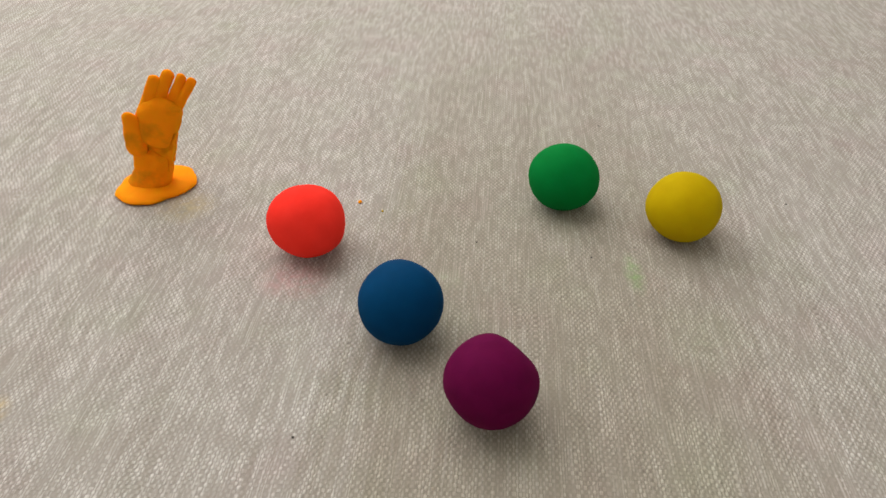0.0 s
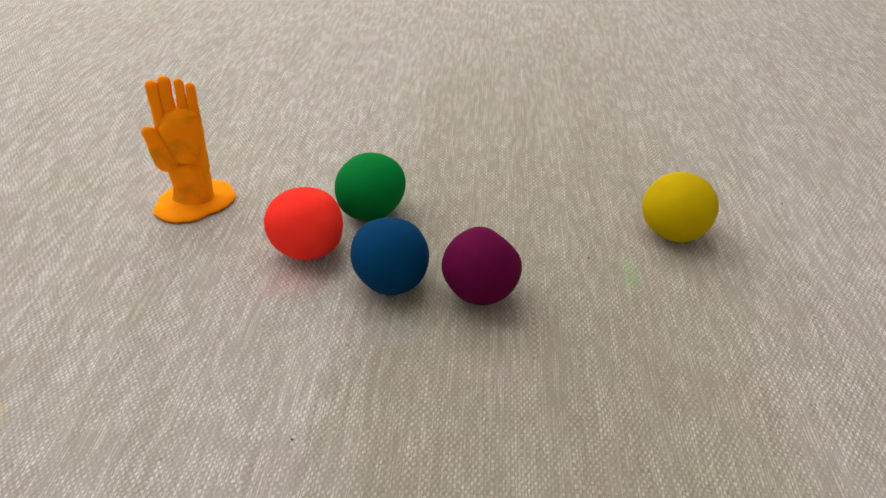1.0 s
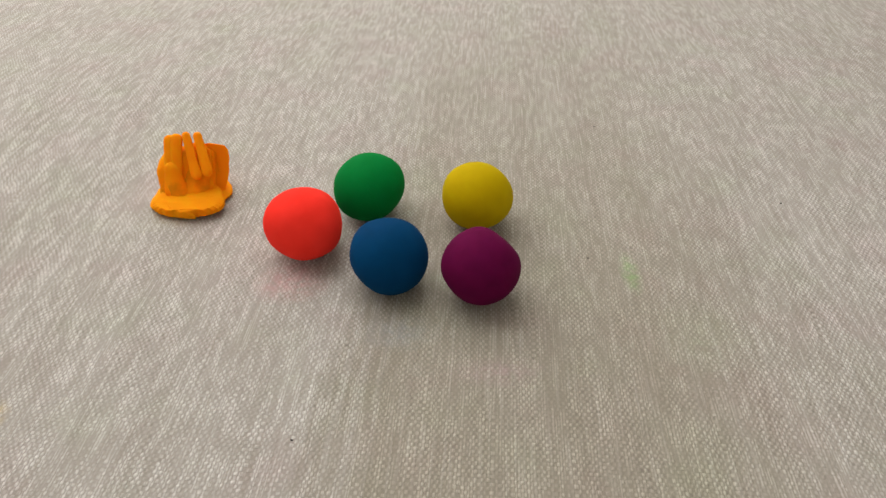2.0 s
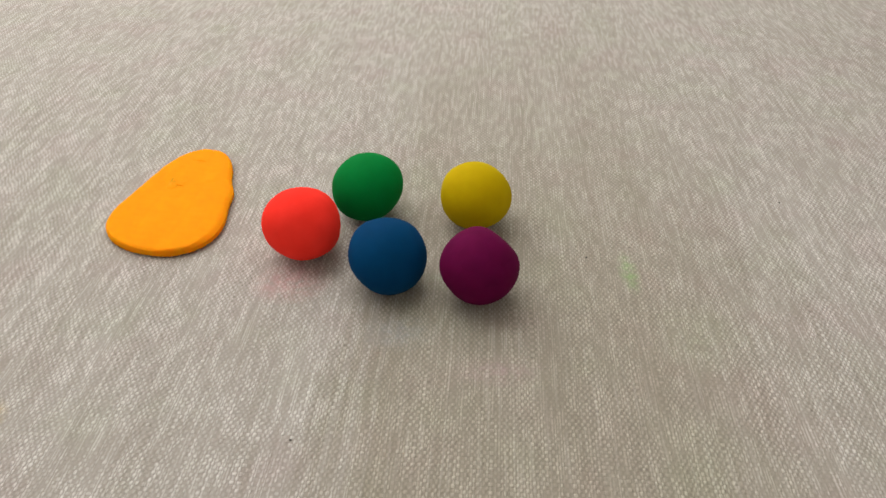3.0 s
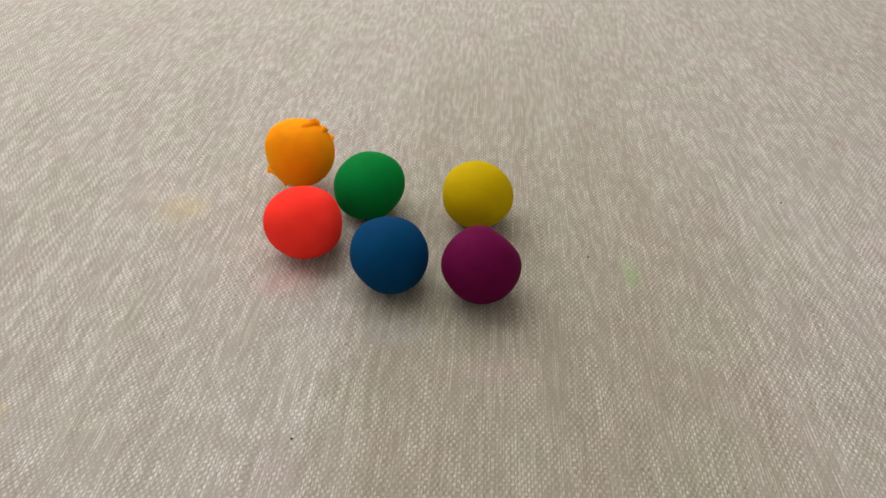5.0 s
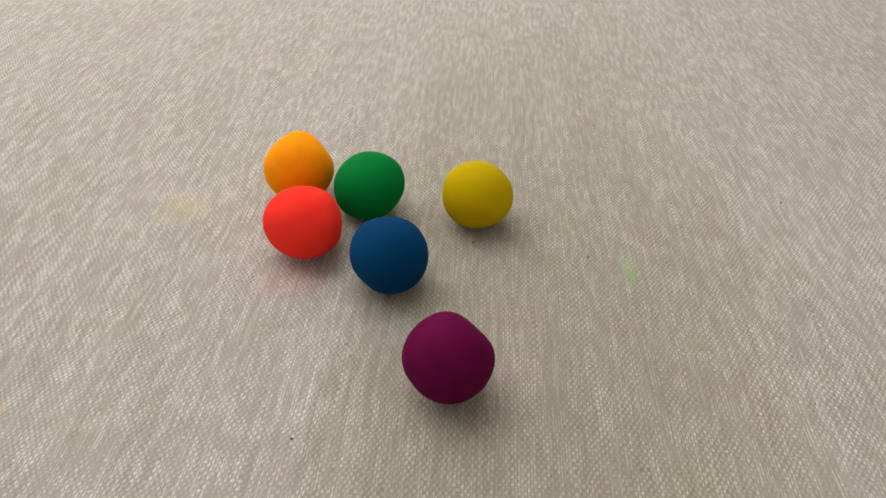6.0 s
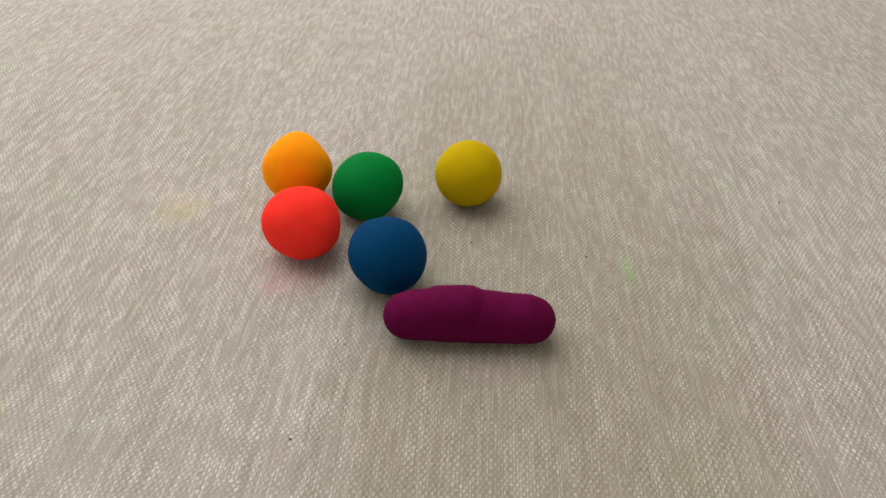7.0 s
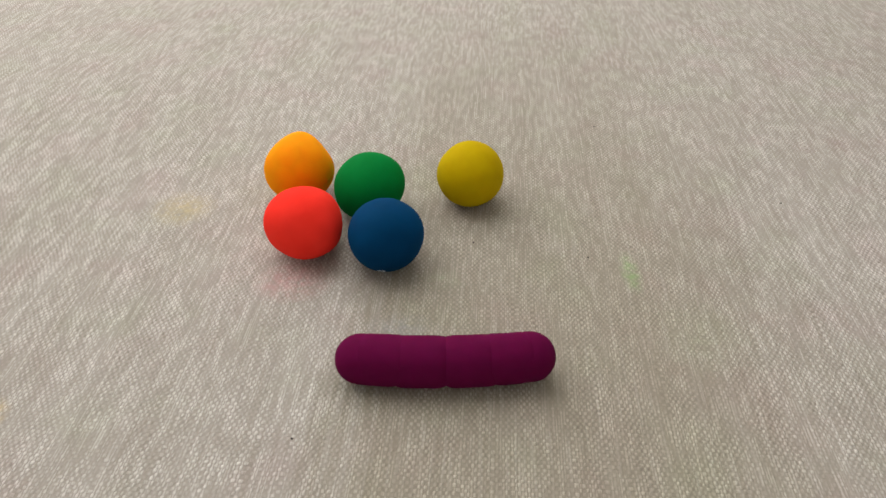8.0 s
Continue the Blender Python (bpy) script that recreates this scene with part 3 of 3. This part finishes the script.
for k in range(STRIPS):
    va, vb = V_LOW + k * STRIP_W, V_LOW + (k + 1) * STRIP_W
    vm = (va + vb) / 2
    vs = [va + (vb - va) * j / 6 for j in range(7)]
    spans = [sheet_span(min(max(v, V_LOW + 0.02), V_HIGH - 0.02)) for v in vs]
    for third in range(3):
        u_mid = spans[3][0] + (spans[3][1] - spans[3][0]) * (third + 0.5) / 3
        bm = bmesh.new()
        loops = []
        for q in range(11):
            f = (third + q / 10) / 3
            top, low = [], []
            for v, (ua, ub) in zip(vs, spans):
                u = ua + (ub - ua) * f
                rim = min(u - ua, ub - u, v - V_LOW + 0.15, V_HIGH - v + 0.15)
                g = min(1.0, max(0.0, rim / 2.0))
                g = 0.30 + 0.70 * math.sqrt(1 - (1 - g) ** 2)
                z1 = SHEET * (0.5 + 0.5 * g) + 0.14 * noise.noise(Vector((u * 0.25, v * 0.25, 3)))
                z0 = (v - vm) ** 2 / (2 * 6.4) + SHEET * 0.22 * (1 - g)
                top.append(Vector((u - u_mid, v - vm, z1)) * MM)
                low.append(Vector((u - u_mid, v - vm, z0)) * MM)
            loops.append(top + low[::-1])
        rings(bm, loops)
        orange_strip.append((part("sheet_strip", bm, ORANGE, orange, sharp=38), u_mid, vm))

orange_skin = [skin_piece("skin_piece", c, ring, orange_shape, ORANGE, orange, 1.3 * MM) for c, ring in FOOTBALL]

# how far the sheet is rolled up, and the roll's outer half thickness (mm), by take
ROLL_TAKES = (15, 16, 17, 18, 19)
ROLLED = (0.0, 16.5, 26.0, 35.6, 60.0)
ROLL_R = (3.6, 4.2, 5.8, 7.8, 8.3)


def spiral(arc, outer, most):
    """Angle and distance from the axis, so far along the roll's winding; past the most turn the clay is packed in the middle."""
    phi, run = 0.0, 0.0
    while run < arc:
        r = max(2.2, outer - 2.0 * phi / (2 * math.pi))
        step = min(0.25, arc - run)
        phi += step / r
        run += step
    r = max(2.2, outer - 2.0 * phi / (2 * math.pi))
    if phi > most:
        r = max(1.6, r - (phi - most))
        phi = most
    return phi, r


def rolled(n):
    return float(np.interp(n, ROLL_TAKES, ROLLED)), float(np.interp(n, ROLL_TAKES, ROLL_R))


def most_turn(n):
    return float(np.interp(n, ROLL_TAKES, (0.0, 3.0, 6.2, 8.0, 11.0)))


# roll on end: middle of its lower end on the cloth (mm), turn, lean to the side, lean back
STOOD = {20: (-92.6, 200.5, 0, 42, 4), 21: (-87.0, 192.0, 0, 10, 0), 22: (-87.5, 191.5, -6, 4, 0), 23: (-70.5, 186.5, 0, 8, 0), 24: (-50.0, 201.0, 0, 7, 0)}


def stood(n):
    x, y, turn, lean, back = STOOD[n]
    tip = pose(x * MM, y * MM, 7.6 * MM * math.sin(radians(lean)) + 0.2 * MM, 0, 0, turn) @ pose(0, 0, 0, -back, lean, 0)
    return tip @ pose(0, 0, 16.2 * MM) @ pose(0, 0, 0, 0, -90, 0) @ pose(0, 0, 0, 110, 0, 0)


AXIS = Matrix.Translation(Vector((0, HALF, 8.3)) * MM)


def orange_place(n):
    """Place of the whole lump: foot or sheet or roll or ball."""
    foot = pose(-0.0846, 0.1895, 0, 0, 0, 0)
    sheet = pose(-0.0867, 0.1906, 0, 0, 0, -12.7)
    ball = pose(-0.0477, 0.1930, 0.0113)
    if n < 0.5:
        return pose(-0.1008, 0.1972, 0, 0, 0, -4)
    if n <= 9:
        return foot
    if n < 14:
        return between(foot, sheet, (n - 9) / 5)
    if n <= 18:
        return sheet
    lying = pose(-0.0850, 0.2046, 0.0084, 0, 0, -21.7) @ pose(0, 0, 0, 60, 0, 0)
    if n <= 19:
        return between(sheet @ AXIS, lying, n - 18) @ AXIS.inverted()
    if n <= 20:
        return between(lying, stood(20), n - 19) @ AXIS.inverted()
    if n < 21:
        return between(stood(20), stood(21), n - 20) @ AXIS.inverted()
    if n <= 24:
        return stood(math.ceil(n)) @ AXIS.inverted()
    last = orange_place(24)
    if n < 29:
        return between(last @ AXIS, ball, min(1.0, (n - 24) / 2.2)) @ AXIS.inverted()
    return ball @ AXIS.inverted()


LEAN = pose(0, 0, 0, 0, 4.5, 0)
FIRST_LEAN = pose(-0.0022, 0, 0, 2, 21, 0)


def phases(figure, squat8, squat9, sheet, roll, in_ball, stiff=True, first=None, skin=False):
    """A piece's pose in the lump, from the poses that it has in each shape."""
    def place(n):
        if n < 0.5:
            return FIRST_LEAN @ (first or figure) if stiff else figure
        if n <= 7:
            return LEAN @ figure if stiff else figure
        if n <= 8:
            return squat8
        if n <= 9:
            return between(squat8, squat9, n - 8)
        if n < 14:
            return between(squat9, sheet, min(1.0, (n - 9) / 4))
        if n <= 17:
            return sheet
        if n < 18:
            return between(sheet, roll(18), n - 17)
        if n <= 19:
            return roll(n)
        if n <= 24:
            return roll(19)
        return between(roll(19), AXIS @ in_ball, 1.0 if skin else min(1.0, (n - 24) / 2))
    return place


def in_roll(local):
    """Fixed to the axis of the roll, wherever that is."""
    def place(n):
        s, r = rolled(n)
        return pose(0, (s - HALF) * MM, r * MM) @ local
    return place


def end_disc(c):
    """A foot wedge closes the roll's lower end."""
    a = math.degrees(math.atan2(c.y, c.x))
    flat = pose(0, 0, 0, 0, 0, -a if abs(a) <= 90 else (180 - a if a > 0 else -180 - a))
    disc = pose(-14.4 * MM, 0, 0, 0, -88, 0) @ Matrix.Translation(Vector((c.x * 0.10, c.y * 0.10, 0)))

    def place(n):
        return in_roll(between(flat, disc, min(1.0, max(0.0, n - 18))))(n)
    return place


def orange_rows():
    rows = []
    upright = pose(0, 0, 0, -90, 0, 0)      # long side from z to v, face up
    lengthwise = pose(0, 0, 0, 0, 90, 0)    # long side from z to u
    sink8 = pose(0.6 * MM, 0.4 * MM, -9.4 * MM, -4, 3, 0)
    for i, (ob, c) in enumerate(orange_palm):
        fig = Matrix.Translation(c)
        s9 = pose((1.4 + 3.2 * (i - 1)) * MM, (0.6 + 0.9 * i) * MM, -15.4 * MM, -3, 3 + 8 * (i - 1), 0) @ fig
        sheet = pose(-6 * MM, 11 * MM, 0.5 * MM) @ upright
        s8 = pose((0.9, 2.5, -0.6)[i] * MM, 0.2 * MM, (-9.8, -8.6, -9.0)[i] * MM, 0, (1, 3, -1)[i], 0) @ fig
        rows.append((ob, phases(fig, s8, s9, sheet, in_roll(pose(4.5 * MM, 0, -0.4 * MM, 10 * i - 10, 0, 0) @ lengthwise), pose(0, 0, 0, 40 * i, 0, 0), True,
                                pose(0.2 * MM, 0, 2.6 * MM) @ fig @ pose(0, 0, 0, 0, 4, 0))))
    for i, (ob, c) in enumerate(orange_arm):
        fig = Matrix.Translation(c)
        s8 = pose((0.2, 0.9, -0.4)[i] * MM, 0.6 * MM, (1.0, 2.4, 2.4)[i] * MM, -3, 2, 0) @ fig
        s9 = pose((1.8 + 1.2 * i) * MM, 2.2 * MM, 3.4 * MM, -12, 4 + 3 * i, 0) @ fig
        sheet = pose(-5 * MM, 12 * MM, 1.1 * MM) @ upright
        rows.append((ob, phases(fig, s8, s9, sheet, in_roll(pose(5.0 * MM, 0, -0.4 * MM, 10 * i - 10, 0, 0) @ lengthwise), pose(0, 0, 0, 20, 40 * i, 0))))
    # how each finger stands in the two sinking takes: shift (mm), turn back, turn sideways
    at8 = ((-0.2, 0.2, -12.6, -4, 0), (-1.4, 0.0, -11.2, -6, -4), (0.4, 0.8, -9.0, -6, -17), (1.0, 0.8, -7.2, -6, -4))
    at0 = ((2.2, 0, 0.6, 0, 12), (2.4, 0, 2.4, 0, 12), (2.3, 0, 3.2, 0, 12), (1.8, 0, 4.4, 0, 17))
    at9 = ((2.4, 0.8, -18.6, -8, 4), (0.6, 0.8, -19.0, -8, 4), (1.8, 2.0, -17.2, -12, -20), (2.2, 2.6, -16.0, -14, -24))
    for i, (ob, c) in enumerate(orange_finger):
        fig = Matrix.Translation(c)
        s8, s9 = (Matrix.Translation(Vector(r[i][:3]) * MM) @ fig @ pose(0, 0, 0, r[i][3], r[i][4], 0) for r in (at8, at9))
        first = Matrix.Translation(Vector(at0[i][:3]) * MM) @ fig @ pose(0, 0, 0, at0[i][3], at0[i][4], 0)
        sheet = pose((-12 + 4 * i) * MM, 13 * MM, 1.5 * MM) @ upright
        rows.append((ob, phases(fig, s8, s9, sheet, in_roll(pose((0.3 + i * 0.7) * MM, 0, 0, 90 * i, 0, 0) @ pose(0, 0, (1.5 + 0.5 * i) * MM) @ lengthwise),
                                pose(0, 0, 0, 40 * i, 20 * i, 0), True, first)))
    ob, c = orange_thumb
    fig = Matrix.Translation(c)
    rows.append((ob, phases(fig, pose(0.1 * MM, 0, -8.8 * MM) @ fig, pose(2.4 * MM, 0.3 * MM, -14.6 * MM, 0, 6, 0) @ fig,
                            pose(-8 * MM, 8 * MM, 1.5 * MM) @ upright, in_roll(lengthwise), pose(0, 0, 0, 30, 60, 0), True, pose(0.9 * MM, 0, -0.2 * MM) @ fig)))
    for i, (ob, c, a) in enumerate(orange_foot):
        fig = Matrix.Translation(c)
        sheet = Matrix.Translation(Vector((-5, 10, 0.1)) * MM) @ fig
        rows.append((ob, phases(fig, pose(0.4 * MM, 0, 0.4 * MM) @ fig, pose(0.6 * MM, 0, 0.7 * MM) @ fig, sheet,
                                end_disc(c),
                                pose(0, 0, 0, 30 * i, 30, 0), False)))
    for i, (ob, home) in enumerate(orange_skin):
        fig = pose((i % 3 - 1) * 0.8 * MM, (i % 2 - 0.5) * 2.0 * MM, (20 + (i % 5) * 1.5) * MM, 70, 0, 0)
        s8 = pose(1.4 * MM, 0.4 * MM, -12.0 * MM) @ fig
        s9 = pose((2.0 + (i % 3 - 1)) * MM, (1 + i % 2) * MM, (7.5 + (i % 3)) * MM, 62, 0, 0)
        sheet = pose((-9 + (i % 4) * 2.2) * MM, (8 + (i // 4) * 1.3) * MM, 2.3 * MM)
        rows.append((ob, phases(fig, s8, s9, sheet, in_roll(pose((i % 8 - 3.5) * 2.0 * MM, 0, 0.6 * MM)), home, skin=True)))
    for i, (ob, u, v) in enumerate(orange_strip):
        k, third = divmod(i, 3)
        far = abs(k - 10)
        fig = pose(0, ((i % 2) - 0.5) * 1.0 * MM, (28.5 - far * 2.3) * MM, 0, 0, 0)
        s8 = pose((u * 0.24 + 0.6) * MM, v * 0.14 * MM, (0.5 + 0.03 * k + 0.3 * third) * MM)
        s9 = pose((u * 0.28 + 0.8) * MM, v * 0.18 * MM, (0.9 + 0.04 * k + 0.4 * third) * MM)
        flat = pose(u * MM, v * MM, 0)

        # pressed on end, the strips' upper ends are evened out
        u1, u2 = orange_strip[3 * k + 1][1], orange_strip[3 * k + 2][1]
        even = 0.5 * max(-5.0, min(3.0, 13.2 - (u2 * 0.81 + (u2 - u1) / 2)))
        level = (0.0, 0.5 * even, even)

        def wound(n, u=u, v=v, third=third, level=level):
            s, r = rolled(n)
            arc = s - HALF - v
            if arc <= 0:
                return pose(u * MM, v * MM, 0)
            phi, rr = spiral(arc, r, most_turn(n))
            slope = math.degrees(2.0 / (2 * math.pi * rr))
            pressed_in = min(1.0, max(0.0, n - 18))
            on_end = min(1.0, max(0.0, n - 19))
            u = u * (1 - 0.10 * pressed_in - 0.09 * on_end) + level[third] * on_end
            rr += pressed_in * (0.03, 0.0, -0.03)[third]
            return pose(u * MM, (s - HALF - rr * math.sin(phi)) * MM, (r - rr * math.cos(phi)) * MM, -math.degrees(phi) - slope, 0, 0)

        # wound up small in the middle of the ball
        small = AXIS.inverted() @ wound(19)
        small.translation = Vector((small.translation.x * 0.15, small.translation.y * 0.45, small.translation.z * 0.45))

        def place(n, fig=fig, s8=s8, s9=s9, flat=flat, small=small, wound=wound):
            if n < 0.5:
                return FIRST_LEAN @ fig
            if n <= 7:
                return LEAN @ fig
            if n <= 9:
                return s8 if n <= 8 else between(s8, s9, n - 8)
            if n < 14:
                return between(s9, flat, (n - 9) / 5)
            if n <= 19:
                return wound(n)
            if n <= 24:
                return wound(min(n, 20))
            return between(wound(20), AXIS @ small, min(1.0, (n - 24.0 + 0.4) / 2.4))
        rows.append((ob, place))
    return rows


# ---- crumbs and lint ----
def crumb(name, x, y, size, seed, material, label):
    bm = bmesh.new()
    bmesh.ops.create_icosphere(bm, subdivisions=2, radius=size)
    for v in bm.verts:
        v.co *= 1 + 0.5 * noise.noise(v.co / size * 1.3 + Vector((seed, 0, 0)))
        v.co.z *= 0.6
    low = min(v.co.z for v in bm.verts)
    for v in bm.verts:
        v.co.z -= low
    ob = tagged(part(name, bm, material), label, "crumb")
    ob.location = (x, y, cloth_height(x, y) - 0.00003)


crumb("clay_crumb", -0.0291, 0.1882, 0.0007, 1, ORANGE, "tiny orange crumb of modelling clay on linen")
crumb("clay_crumb", -0.0211, 0.1833, 0.0004, 2, YELLOW, "tiny yellow crumb of modelling clay on linen")
LINT = ((0.0605, 0.2415), (0.0446, 0.1600), (-0.0351, 0.0945), (0.1148, 0.1886), (0.0097, 0.1672))
for i, (x, y) in enumerate(LINT):
    crumb("lint_speck", x, y, 0.00028, 5 + i, SPECK, "tiny dark speck of lint in the weave")

# ---- the balls' takes: first take, place (mm), turns ----
BALL_TAKES = (
    (red, ((0, -41.6, 163.6, 0, 0, 0),)),
    (blue, ((0, -11.6, 129.0, 0, 0, -40), (1, -15.1, 148.6, 0, 0, 0), (38, -16.8, 158.1, 0, 0, 200))),
    (green, ((0, 38.7, 188.5, 0, 0, 150), (4, 3.7, 189.2, 0, 0, 75), (5, -23.6, 183.4, 0, 0, 0))),
    (yellow, ((0, 73.7, 172.5, 0, 0, 150), (6, 23.2, 181.3, 0, 0, 75), (7, 11.1, 178.4, 0, 0, 0), (35, 9.1, 191.0, 0, 0, 120))),
)


def ball_place(table_of):
    def place(n):
        first, x, y, rx, ry, rz = max(r for r in table_of if r[0] <= n)
        return pose(x * MM, y * MM, -0.0001, 0, 0, rz)
    return place


def motions():
    for ob, table_of in BALL_TAKES:
        walk(ob, takes(ball_place(table_of)))
    walk(purple, takes(purple_place))
    for i, (ob, home) in enumerate(purple_skin):
        walk(ob, takes(purple_skin_place(i)))
    for k, ob in enumerate(purple_core):
        walk(ob, takes(purple_core_place(k)))
    fine = (9, 16, 17, 18, 19, 20, 21)
    walk(orange, takes(orange_place, fine))
    for ob, place in orange_rows():
        walk(ob, takes(place, fine))


motions()
